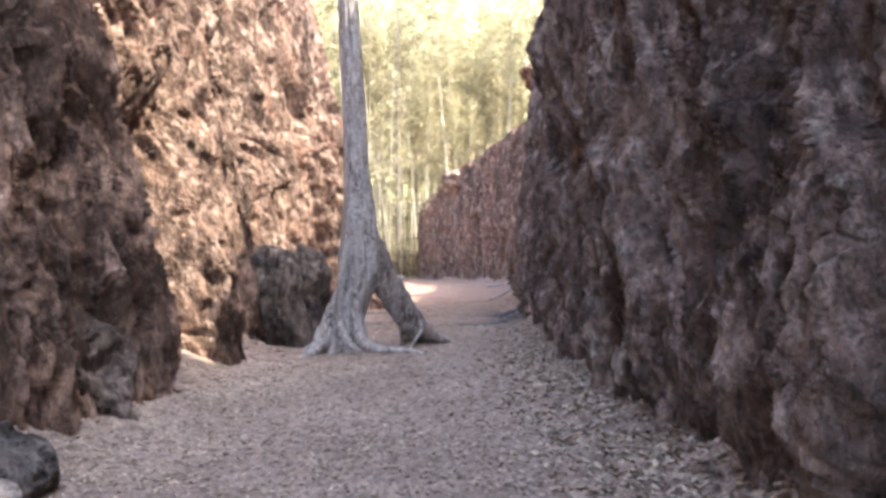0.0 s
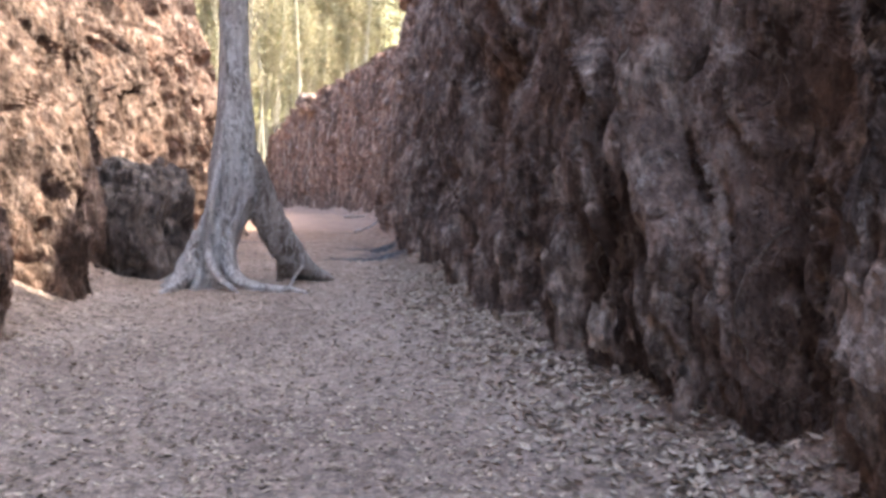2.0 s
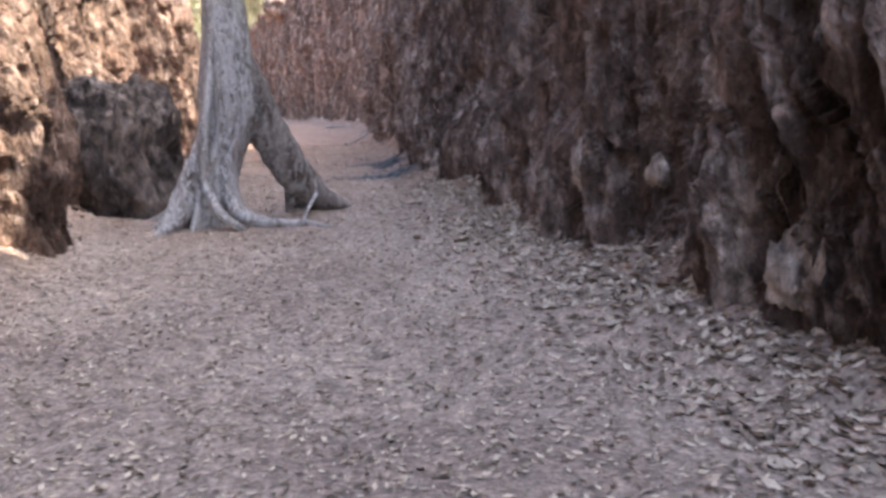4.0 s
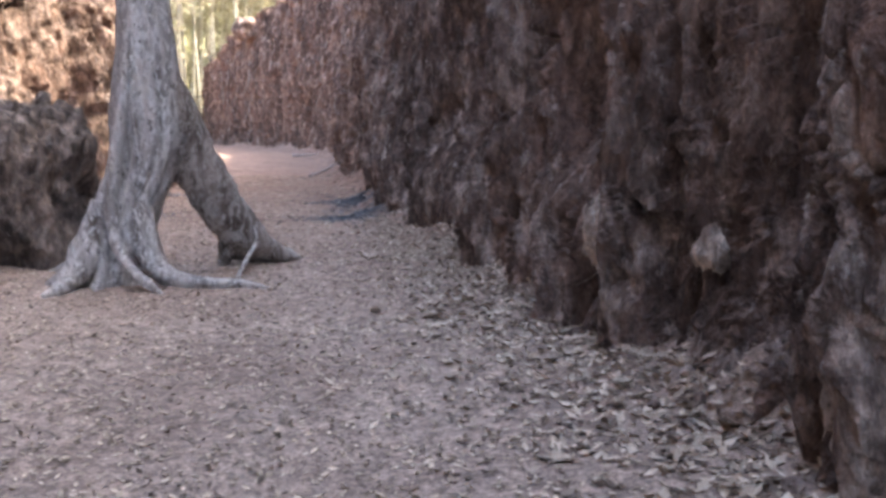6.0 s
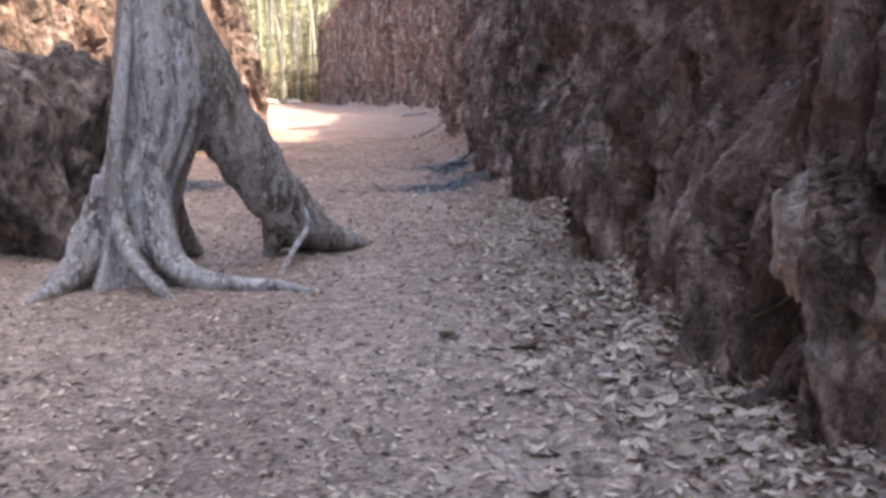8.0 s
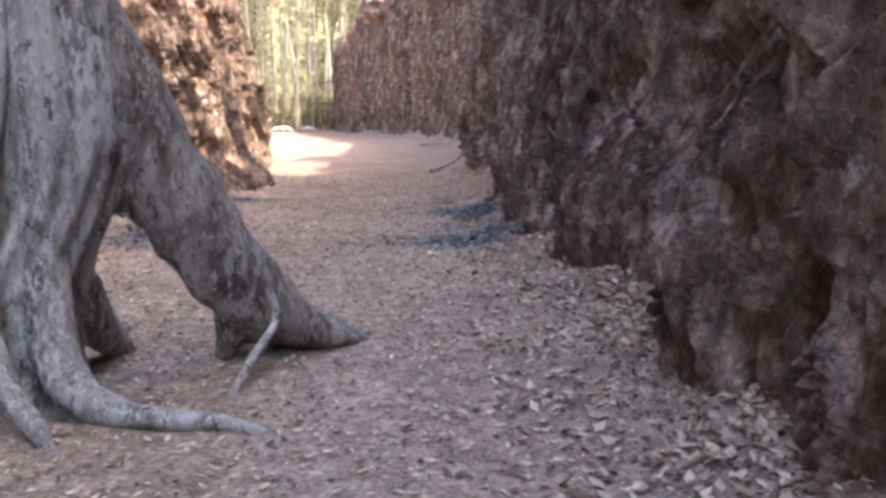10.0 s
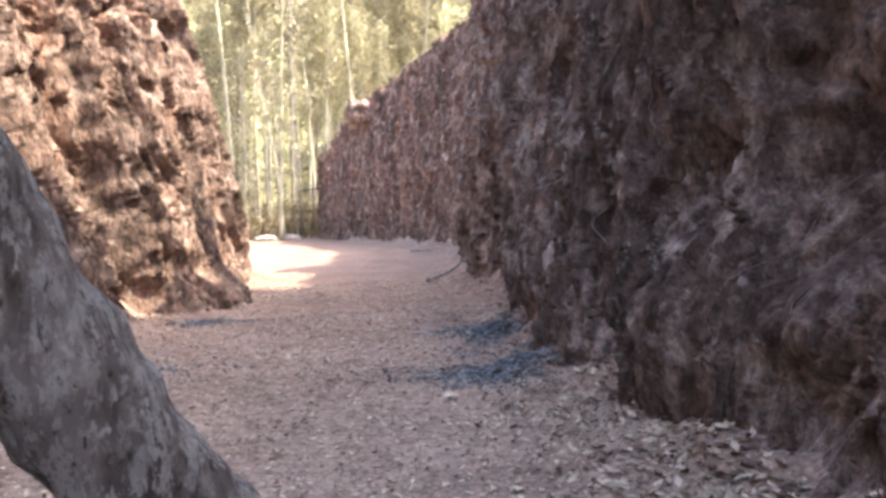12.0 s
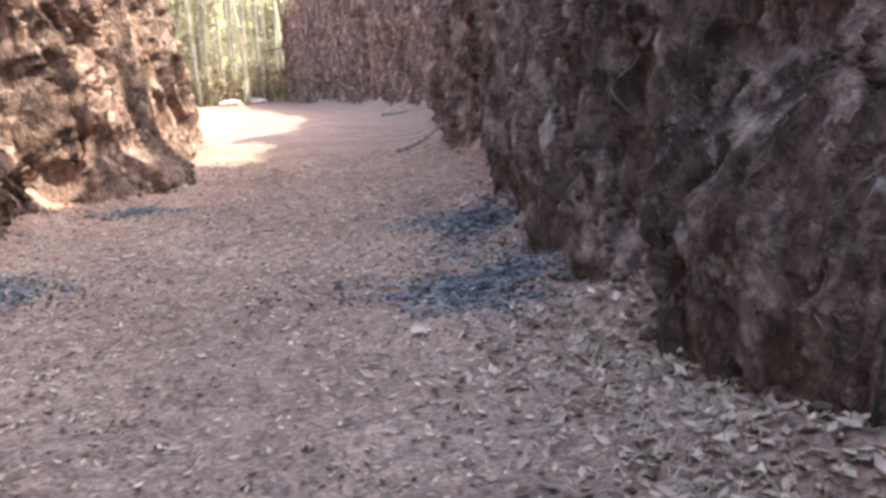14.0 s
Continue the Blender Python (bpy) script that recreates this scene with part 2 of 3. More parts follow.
# ---- ground ----
RIGHT_BASE = [(2.4, -26), (2.3, -5), (2.3, 3), (2.15, 6), (2.07, 7.65), (1.66, 9.6), (1.85, 11), (1.9, 11.6), (1.68, 12.5), (1.94, 14), (1.93, 16), (2.1, 18.3), (1.75, 19.9), (1.82, 22), (2.08, 25), (2.15, 29), (2.4, 36), (2.72, 41), (1.95, 47.5), (-3.1, 67), (-2.5, 70), (6, 76), (30, 84)]
LEFT_BASE = [(-3.4, -26), (-3.2, 4), (-2.8, 8.1), (-2.8, 10.4), (-3.35, 12), (-3.4, 12.8), (-3.0, 14.2), (-2.95, 15.6), (-3.3, 16.4), (-3.3, 18), (-3.3, 20), (-3.0, 22), (-3.2, 24), (-2.9, 26.1), (-2.4, 28), (-2.45, 31), (-2.76, 35), (-3.6, 36.6), (-6, 37.8), (-14, 39.7), (-34, 44)]


def ground_height(x, y):
    """The floor of the cutting: trodden middle, debris sloping up to the walls."""
    p = np.stack([x, y, 0 * x], -1).reshape(-1, 3)
    z = 0.03 * fbm(p * 0.8, 3, 5) + 0.012 * fbm(p * 5.0, 3, 9)
    rx = np.interp(y, [q[1] for q in RIGHT_BASE[:20]], [q[0] for q in RIGHT_BASE[:20]])
    lx = np.interp(y, [q[1] for q in LEFT_BASE[:17]] + [37.0], [q[0] for q in LEFT_BASE[:17]] + [-60.0])
    near = np.clip(1 - np.minimum(rx - x, x - lx) / 0.9, 0, 1.3).reshape(-1)
    z = z + (0.2 + 0.12 * fbm(p * 1.7, 3, 33)) * near**2 * (np.abs(y).reshape(-1) < 60)
    return z.reshape(x.shape)


def axis_steps(*spans):
    out = []
    for a, b, step in spans:
        out += list(np.arange(a, b - 1e-6, step))
    return np.array(out + [spans[-1][1]])


gx = axis_steps((-600, -60, 60), (-60, -6, 3), (-6, 5, 0.06), (5, 60, 3), (60, 600, 60))
gy = axis_steps((-500, -20, 60), (-20, 3, 0.5), (3, 26, 0.06), (26, 48, 0.15), (48, 90, 1), (90, 900, 60))
GX, GY = np.meshgrid(gx, gy)
ground = tagged(new("ground", grid_mesh("ground", np.stack([GX, GY, ground_height(GX, GY)], -1), ground_mat)), "trodden brown earth floor of the cutting, strewn with litter", "ground", kind="structure")


def floor_z(x, y):
    return float(ground_height(np.array([x], float), np.array([y], float))[0])


# ---- rock walls ----
class Wall:
    """A rock face over a base line, with lean, height and relief."""

    def __init__(self, base, side, heights, leans, lumps, cracks, pits, ribs, knobs, slant, tall, calm, drapes, k):
        self.cracks, self.drapes = cracks, drapes
        pts = np.array([tuple(p)[:2] for p in spline([(x, y, 0) for x, y in base], 400)])
        run = np.r_[0, np.cumsum(np.linalg.norm(np.diff(pts, axis=0), axis=1))]
        self.run, self.pts, self.side, self.k = run, pts, side, k
        self.lumps, self.pits, self.ribs, self.knobs, self.slant, self.tall = lumps, pits, ribs, knobs, slant, tall
        knots = [run[np.argmin(np.linalg.norm(pts - b, axis=1))] for b in base]
        self.knot_run, self.knot_y = knots, [b[1] for b in base]
        self.heights = ([self.at_y(y) for y, _ in heights], [h for _, h in heights])
        self.calm = ([self.at_y(y) for y in (18, 26, 42, 50)], [1.0, calm, calm, 0.9 * calm])
        self.leans = ([self.at_y(y) for y, _ in leans], [h for _, h in leans])

    def at_y(self, y):
        return float(np.interp(y, self.knot_y, self.knot_run))

    def place(self, s, z, back=0.0):
        """Places for arrays of run and height; back: metres behind the top edge."""
        x, y = np.interp(s, self.run, self.pts[:, 0]), np.interp(s, self.run, self.pts[:, 1])
        dx = np.interp(s + 0.6, self.run, self.pts[:, 0]) - np.interp(s - 0.6, self.run, self.pts[:, 0])
        dy = np.interp(s + 0.6, self.run, self.pts[:, 1]) - np.interp(s - 0.6, self.run, self.pts[:, 1])
        n = np.hypot(dx, dy)
        nx, ny = self.side * -dy / n, self.side * dx / n  # into the cutting
        lean = np.interp(s, *self.leans)
        p = np.stack([s - self.slant * z, 0 * s + self.k, z], -1).reshape(-1, 3)
        p = p + np.stack([0.25 * fbm(p * 1.1, 3, self.k + 90), 0 * p[:, 0], 0.25 * fbm(p * 1.1 + 31, 3, self.k + 91)], 1)
        h = self.tall  # how far the relief is drawn out upright
        flute = fbm(p * (0.8, 1, 0.1), 3, self.k)
        body = fbm(p * (1.7, 1, 0.5 * h), 4, self.k + 20)
        block = facets(p * (1.5, 1, 0.5 * h), self.k + 5)
        chunk = facets(p * (4.3, 1, 1.4 * h), self.k + 15)
        chip = facets(p * (11.0, 1, 4.0 * h), self.k + 25)
        ridge = 1 - 2 * np.abs(fbm(p * (3.4, 1, 0.7 * h), 3, self.k + 40))
        strand = 1 - 2 * np.abs(fbm(p * (10.0, 1, 1.5 * h), 2, self.k + 50))
        grain = fbm(p * (14.0, 1, 5.0 * h), 3, self.k + 60)
        drape = 1 - 2 * np.abs(fbm(p * (1.5, 1, 0.14), 3, self.k + 45))
        hole = np.clip(0.36 - cells(p * (4.6, 1, 1.5), self.k), 0, 1) + 0.55 * np.clip(0.4 - cells(p * (10.0, 1, 3.4), self.k + 2), 0, 1)
        coarse = self.ribs * flute + 0.16 * body + self.knobs * block
        d = coarse * np.interp(s, *self.calm).reshape(-1) + self.knobs * (0.6 * chunk + 0.24 * chip) + self.drapes * drape + 0.1 * ridge + 0.055 * strand + 0.03 * grain - self.pits * hole
        d = d.reshape(s.shape) * np.clip(0.6 + z * 0.5, 0.6, 1)
        d = d - 0.06
        # crumbled earth banked against the foot
        toe = np.clip(1 - z / 0.6, 0, 1.2) ** 2
        d = d * (1 - 0.6 * np.minimum(toe, 1)) + toe * (0.05 + 0.1 * fbm(p * (1.3, 1, 1), 2, self.k + 70).reshape(s.shape))
        for cy, cz, wy, wz, amount in self.lumps:
            c = self.at_y(cy)
            d = d + amount * np.exp(-np.abs((s - c) / wy) ** 3 - np.abs((z - cz) / wz) ** 3)
        for y0, z0, y1, z1, wide, deep in self.cracks:
            a, b = self.at_y(y0), self.at_y(y1)
            u = np.clip(((s - a) * (b - a) + (z - z0) * (z1 - z0)) / ((b - a) ** 2 + (z1 - z0) ** 2), 0, 1)
            off = s - a - u * (b - a) + 0.07 * np.sin(2.3 * z + y0)
            d = d - deep * np.exp(-np.abs(off / wide) ** 3 - np.abs((z - z0 - u * (z1 - z0)) / (2 * wide)) ** 3)
        out = lean * z + back - d
        return np.stack([x - nx * out, y - ny * out, z], -1)

    def sheet(self, name, mat, steps):
        s = axis_steps(*steps)
        low, v = -0.35, axis_steps((0, 0.42, 0.0025), (0.42, 1, 0.014))
        top = np.interp(s, *self.heights)
        top = top + 0.22 * fbm(np.stack([s * 0.5, 0 * s, 0 * s], 1), 4, self.k + 80)
        # unseen top made ragged to break the sunlight into bands across the cutting
        jag = np.interp(s, [self.at_y(y) for y in (13.6, 14.6, 27, 28.4)], [0, 1.4, 1.4, 0])
        top = top + jag * fbm(np.stack([s * 0.95, 0 * s, 0 * s], 1), 3, self.k + 83)
        z = low + (top[None] - low) * v[:, None]
        face = self.place(np.broadcast_to(s[None], z.shape), z)
        rim = []
        for back in (0.5, 1.5, 4, 10, 30):
            q = self.place(s, top, back)
            q[:, 2] += 0.25 * fbm(q * 0.8, 3, 7) + 0.06 * back
            rim.append(q)
        ob = new(name, grid_mesh(name, np.concatenate([face, np.stack(rim)]), mat, False))
        return ob


right_wall = Wall(
    RIGHT_BASE, 1,
    # up to y 28 the unseen heights are set by the shadows wanted
    [(-26, 18), (10.7, 18), (11.5, 10.0), (13.6, 10.0), (14.0, 12.2), (15.2, 12.2), (15.6, 14.5), (16.4, 14.5), (16.8, 12.2), (18, 12.4), (19, 13.2), (22.4, 13.2), (23.4, 10.4), (27.6, 10.4), (28.8, 8.3), (29.7, 7.3), (33.3, 7.3), (33.9, 8.4), (37.3, 8.4), (38.3, 8.0), (46, 8.1), (53, 7.2), (60, 6.2), (67, 4.9), (76, 4), (84, 4)],
    [(-26, 0.08), (10, 0.08), (15, 0.09), (20, 0.14), (30, 0.14), (45, 0.12), (67, 0.06), (84, 0.2)],
    # the last lump is an added lip overhead, keeping sky light off hollows
    [(8.6, 0.6, 0.8, 0.8, -0.2), (9.5, 0.65, 0.45, 0.45, 0.12), (11.6, 1.3, 0.3, 1.6, 0.28), (10.5, 1.7, 0.38, 0.9, -0.6), (12.4, 0.9, 0.3, 1.0, -0.2), (9.9, 0.05, 0.3, 0.25, -0.35), (13.4, 0.5, 0.35, 0.6, -0.25), (14.8, 1.0, 0.5, 1.0, 0.15), (17.2, 1.5, 0.5, 0.45, -0.5), (18.5, 0.5, 0.6, 0.5, 0.2), (19.4, 0.5, 0.6, 0.9, 0.12), (16.6, 2.3, 1.5, 1.0, -0.9), (17.0, 0.8, 0.9, 0.7, -0.25), (18.4, 1.5, 0.3, 0.35, -0.3), (13.1, 2.1, 0.65, 0.9, -0.9), (14.5, 5.0, 2.0, 0.8, 0.4)],
    [(10.1, 3.2, 9.95, 0.1, 0.12, 0.35), (12.2, 3.0, 12.3, 0.2, 0.1, 0.3), (13.9, 2.6, 14.2, 0.1, 0.1, 0.28), (7.2, 3.5, 7.0, 0.3, 0.12, 0.3), (5.7, 3.2, 5.6, 0.8, 0.2, 0.4)],
    0.3, 0.3, 0.16, 0.2, 0.5, 0.85, 0.1, 3,
)
left_wall = Wall(
    LEFT_BASE, -1,
    # near end raised out of view to hold back sky light
    [(-26, 22), (8.6, 22), (11.5, 13), (36, 13), (44, 12)],
    [(-26, 0.2), (12, 0.2), (26, 0.22), (34, 0.27), (44, 0.3)],
    [(9.2, 0.6, 1.3, 1.2, 0.06), (13.9, 1.6, 0.5, 2.8, 0.28), (24, 0.7, 1.6, 1.0, 0.3), (27.8, 0.0, 1.8, 0.45, 0.55), (33.4, 2.6, 0.5, 1.0, -0.4), (15.5, 4.2, 0.5, 0.9, -0.5), (12.4, 3.4, 0.3, 0.6, -0.5), (12.3, 1.6, 0.25, 0.5, -0.45)],
    [(18.9, 1.0, 19.7, 3.2, 0.75, 0.9), (19.7, 3.2, 21.4, 8.0, 0.75, 0.9), (12.7, 0.4, 12.9, 2.2, 0.5, 0.7), (12.9, 2.2, 15.5, 5.6, 0.5, 0.7), (11.7, 0.4, 11.0, 4.5, 0.2, 0.5), (9.3, 0.8, 8.6, 4.0, 0.2, 0.5), (16.6, 2.0, 17.2, 6.0, 0.12, 0.4), (22.6, 1.0, 23.2, 6.0, 0.14, 0.45), (26.4, 3.2, 26.6, 6.0, 0.2, 0.6), (29.5, 3.0, 29.8, 6.0, 0.2, 0.4), (25.4, 0.5, 25.0, 3.0, 0.16, 0.4)],
    0.9, 0.3, 0.14, -0.05, 0.3, 0.8, 0.2, 11,
)
R0, L0 = right_wall.run[-1], left_wall.run[-1]
ry, ly = right_wall.at_y, left_wall.at_y
wall_right = tagged(right_wall.sheet("wall_right", rock_shade, [(0, ry(3.5), 0.5), (ry(3.5), ry(26), 0.035), (ry(26), ry(67), 0.11), (ry(67), R0, 1.5)]), "dark rough laterite face hung with roots", "rock wall", kind="structure")
wall_left = tagged(left_wall.sheet("wall_left", rock_warm, [(0, ly(5), 0.5), (ly(5), ly(19), 0.035), (ly(19), ly(37), 0.042), (ly(37), L0, 1.0)]), "pitted orange-brown laterite face in partial sun", "rock wall", kind="structure")


# ---- boulders ----
def boulder(name, x, y, z, size, mat, label, k, rough=0.3, detail=5):
    bm = bmesh.new()
    bmesh.ops.create_icosphere(bm, subdivisions=detail, radius=1.0)
    co = np.array([v.co for v in bm.verts])
    d = 1 + 0.6 * rough * fbm(co * 1.3 + k, 4, k) + 0.45 * rough * facets(co * (1.7, 1.7, 1.1) + k, k) + 0.2 * rough * facets(co * (4.5, 4.5, 2.5) + k, k + 30)
    for v, q in zip(bm.verts, co * d[:, None]):
        v.co = (q[0] * size[0], q[1] * size[1], q[2] * size[2])
    me = bpy.data.meshes.new(name)
    bm.to_mesh(me)
    bm.free()
    me.materials.append(mat)
    ob = new(name, me)
    ob.matrix_world = pose(x, y, z, 0, 0, k * 37 % 360)
    ob.rotation_euler = (0, 0, 0)
    return tagged(ob, label, "rock")


boulder("boulder", -2.65, 17.15, 0.6, (0.8, 0.95, 1.12), rock_dark, "large dark brown boulder leaning against the rock face", 4, 0.4, 6)
boulder("boulder", -2.62, 6.75, 0.12, (0.42, 0.45, 0.33), rock_grey, "grey boulder lying at the wall's foot", 7)
boulder("boulder", -2.35, 6.25, 0.05, (0.2, 0.2, 0.18), rock_pale, "small pale stone lying on the path's edge", 9)
boulder("outcrop", -3.35, 9.5, 0.15, (0.7, 1.35, 0.85), rock_dark, "dark grey weathered outcrop at the wall's foot", 12, 0.45, 6)


# ---- the tree on the path ----
def trunk_radius(z):
    return float(np.interp(z, [-0.1, 0.0, 0.2, 0.5, 0.75, 1.0, 1.3, 1.6, 2.2, 3.0, 5.6, 9.0], [0.5, 0.46, 0.38, 0.33, 0.32, 0.32, 0.35, 0.33, 0.26, 0.2, 0.172, 0.14]))


def build_tree():
    tree = new("tree")
    tree.location = (-1.2, 15.57, 0)
    tagged(tree, "tall silver-barked tree on spreading buttress roots", "tree")
    verts, faces, sides = [], [], 96
    zs = list(np.arange(-0.1, 3.2, 0.045)) + list(np.arange(3.2, 14.01, 0.3))
    grooves = (212, 238, 268, 293, 322, 350, 30, 75, 120, 165)
    lobes = [(195, 0.45), (262, 0.32), (310, 0.3), (20, 0.2), (100, 0.35), (150, 0.2)]
    for z in zs:
        cx = float(np.interp(z, [0, 0.4, 0.75, 1.0, 1.3, 1.6, 2.2, 3.0, 5.6, 9], [-0.37, -0.32, -0.18, -0.06, 0.01, 0.0, 0.0, -0.02, -0.08, 0.1]))
        flare = max(0.0, 1 - z / 1.9)
        for j in range(sides):
            w = 2 * math.pi * j / sides
            r = trunk_radius(z)
            lobe = sum(a * max(0, math.cos((w - radians(c)) * 1.0)) ** 8 for c, a in lobes)
            r *= 1 - 0.22 * flare + flare * lobe * 0.9
            r *= 1 - 0.17 * min(1.0, max(0.0, 1.3 - z / 2.6)) * sum(math.exp(-(((math.degrees(w) - g - 6 * noise.noise(Vector((g, 0, z))) + 180) % 360 - 180) / 8.0) ** 2) for g in grooves)
            r *= 1 + 0.035 * noise.noise(Vector((math.cos(w) * 7, math.sin(w) * 7, z * 0.9)))
            r *= 1 + (0.06 + 0.09 * flare) * (0.5 - 1.5 * abs(math.sin(w * 5.5 + z * 0.7 + 1.5 * noise.noise(Vector((math.cos(w), math.sin(w), z * 0.5))))) ** 0.7)
            r *= 1 + 0.07 * noise.noise(Vector((math.cos(w) * 2, math.sin(w) * 2, z * 1.4)))
            r *= 1 + 0.035 * noise.noise(Vector((math.cos(w) * 6 + 9, math.sin(w) * 6, z * 4.5)))
            verts.append((cx + r * math.cos(w), r * math.sin(w), z))
    for n in range(len(zs) - 1):
        for j in range(sides):
            i, i2 = n * sides + j, n * sides + (j + 1) % sides
            faces.append((i, i2, i2 + sides, i + sides))
    faces.append(tuple(range((len(zs) - 1) * sides, len(zs) * sides)))
    part("trunk", mesh_of("trunk", verts, faces, bark, True), tree)

    def root(points, radii, label="", sides=14, mat=bark, squash=None, n=26, rough=0.18, name="root", k=0):
        path = spline(points, n)
        rad = [float(np.interp(i / n, np.linspace(0, 1, len(radii)), radii)) for i in range(n + 1)]
        sq = [(float(np.interp(i / n, np.linspace(0, 1, len(squash)), [s[0] for s in squash])), float(np.interp(i / n, np.linspace(0, 1, len(squash)), [s[1] for s in squash]))) for i in range(n + 1)] if squash else None
        v, f = tube(path, rad, sides, rough, k, sq)
        part(name, mesh_of(name, v, f, mat, True), tree, label)

    # the leg that stands away from the trunk, with a gap under it
    root([(0.05, 0.02, 2.4), (0.1, 0.05, 1.95), (0.22, 0.13, 1.5), (0.37, 0.24, 1.15), (0.52, 0.33, 0.85), (0.69, 0.43, 0.55), (0.88, 0.57, 0.31), (1.1, 0.74, 0.14), (1.3, 0.88, 0.04), (1.47, 0.99, -0.05)], (0.1, 0.18, 0.25, 0.25, 0.24, 0.23, 0.2, 0.15, 0.1, 0.04), "broad buttress leg arched off the ground", 28, bark_brown, ((1, 1), (1, 1), (0.85, 1), (0.75, 1), (0.75, 1), (0.8, 1), (0.85, 0.95), (1.0, 0.8), (1.2, 0.8), (1.2, 0.7)), 48, 0.16)
    root([(0.0, 0.0, 1.8), (0.1, 0.07, 1.4), (0.17, 0.11, 1.12), (0.2, 0.14, 0.92)], (0.16, 0.22, 0.13, 0.03), mat=bark, k=2)
    root([(0.72, 0.5, 0.5), (0.68, 0.52, 0.3), (0.64, 0.55, 0.12), (0.57, 0.58, -0.06)], (0.1, 0.12, 0.075, 0.04), mat=bark_brown, k=3)
    root([(0.6, 0.66, 0.1), (0.8, 0.74, 0.16), (1.05, 0.86, 0.08), (1.3, 0.95, -0.03)], (0.05, 0.12, 0.12, 0.05), mat=bark_brown, k=4)
    root([(-0.42, -0.05, 0.75), (-0.52, -0.05, 0.34), (-0.68, -0.1, 0.12), (-0.94, -0.12, -0.01)], (0.12, 0.14, 0.11, 0.03), k=5)
    root([(-0.4, 0.2, 0.7), (-0.6, 0.4, 0.25), (-0.82, 0.55, 0.06), (-1.1, 0.72, -0.04)], (0.13, 0.13, 0.09, 0.03), k=6)
    root([(-0.12, -0.22, 2.3), (-0.18, -0.25, 1.7), (-0.3, -0.29, 1.0), (-0.3, -0.38, 0.5), (-0.16, -0.53, 0.2), (0.02, -0.7, 0.07), (0.14, -0.84, -0.01)], (0.03, 0.045, 0.06, 0.06, 0.055, 0.045, 0.02), "pale slender root running down the trunk", k=7, n=34)
    root([(-0.1, -0.15, 0.75), (-0.04, -0.26, 0.32), (0.14, -0.42, 0.11), (0.45, -0.54, 0.05), (0.78, -0.6, 0.035), (1.04, -0.65, -0.01)], (0.13, 0.12, 0.09, 0.055, 0.045, 0.02), "low root creeping over the ground", k=8)
    root([(-0.45, -0.18, 0.6), (-0.56, -0.34, 0.24), (-0.7, -0.48, 0.06), (-0.88, -0.6, -0.03)], (0.12, 0.11, 0.08, 0.03), k=9)
    root([(-0.2, 0.25, 0.7), (-0.12, 0.55, 0.25), (0.0, 0.85, -0.02)], (0.16, 0.14, 0.05), k=10)
    root([(0.92, 0.3, 0.46), (0.95, 0.28, 0.3), (0.86, 0.08, 0.17), (0.76, -0.13, 0.0)], (0.018, 0.024, 0.022, 0.018), "thin bent rootlet leaning on the buttress", 8, n=12, k=11)
    # limbs and crown, above the view
    rng = random.Random(5)
    verts, faces = [], []
    for i in range(7):
        a, h = i * 2.4, 11.2 + 0.35 * i
        tip = Vector((math.cos(a) * 2.4, math.sin(a) * 2.4, h + 1.9))
        pts = [(0.05, 0, h), (math.cos(a) * 0.9, math.sin(a) * 0.9, h + 0.9), tip]
        root(pts, (0.07, 0.045, 0.015), "", 8, bark, n=10, name="limb", k=20 + i)
        for j in range(130):
            c = tip + Vector((rng.gauss(0, 0.8), rng.gauss(0, 0.8), rng.gauss(0, 0.5)))
            leaf_quad(verts, faces, c, 0.09 + 0.06 * rng.random(), rng)
    tagged(part("crown", mesh_of("crown", verts, faces, dark_leaves), tree), kind="stuff")
    return tree


def leaf_quad(verts, faces, c, size, rng, flat=0.0, long=1.8, curl=0.35):
    """One folded leaf: two triangles on either side of a bent midrib."""
    a = rng.random() * 6.283
    tilt = rng.uniform(-1, 1) * (1 - flat)
    u = Vector((math.cos(a), math.sin(a), tilt)).normalized()
    v = u.cross(Vector((rng.uniform(-0.4, 0.4), rng.uniform(-0.4, 0.4), 1))).normalized()
    w = u.cross(v)
    if w.z < 0:
        w = -w
    n = len(verts)
    L, B = size * long * 0.5, size * 0.5
    verts += [c - u * L + w * curl * B, c + v * B * 0.9 + w * curl * B, c + u * L + w * curl * 1.5 * B, c - v * B * 0.9 + w * curl * B, c + u * 0.1 * L]
    faces += [(n, n + 4, n + 1), (n + 1, n + 4, n + 2), (n, n + 3, n + 4), (n + 3, n + 2, n + 4)]


build_tree()


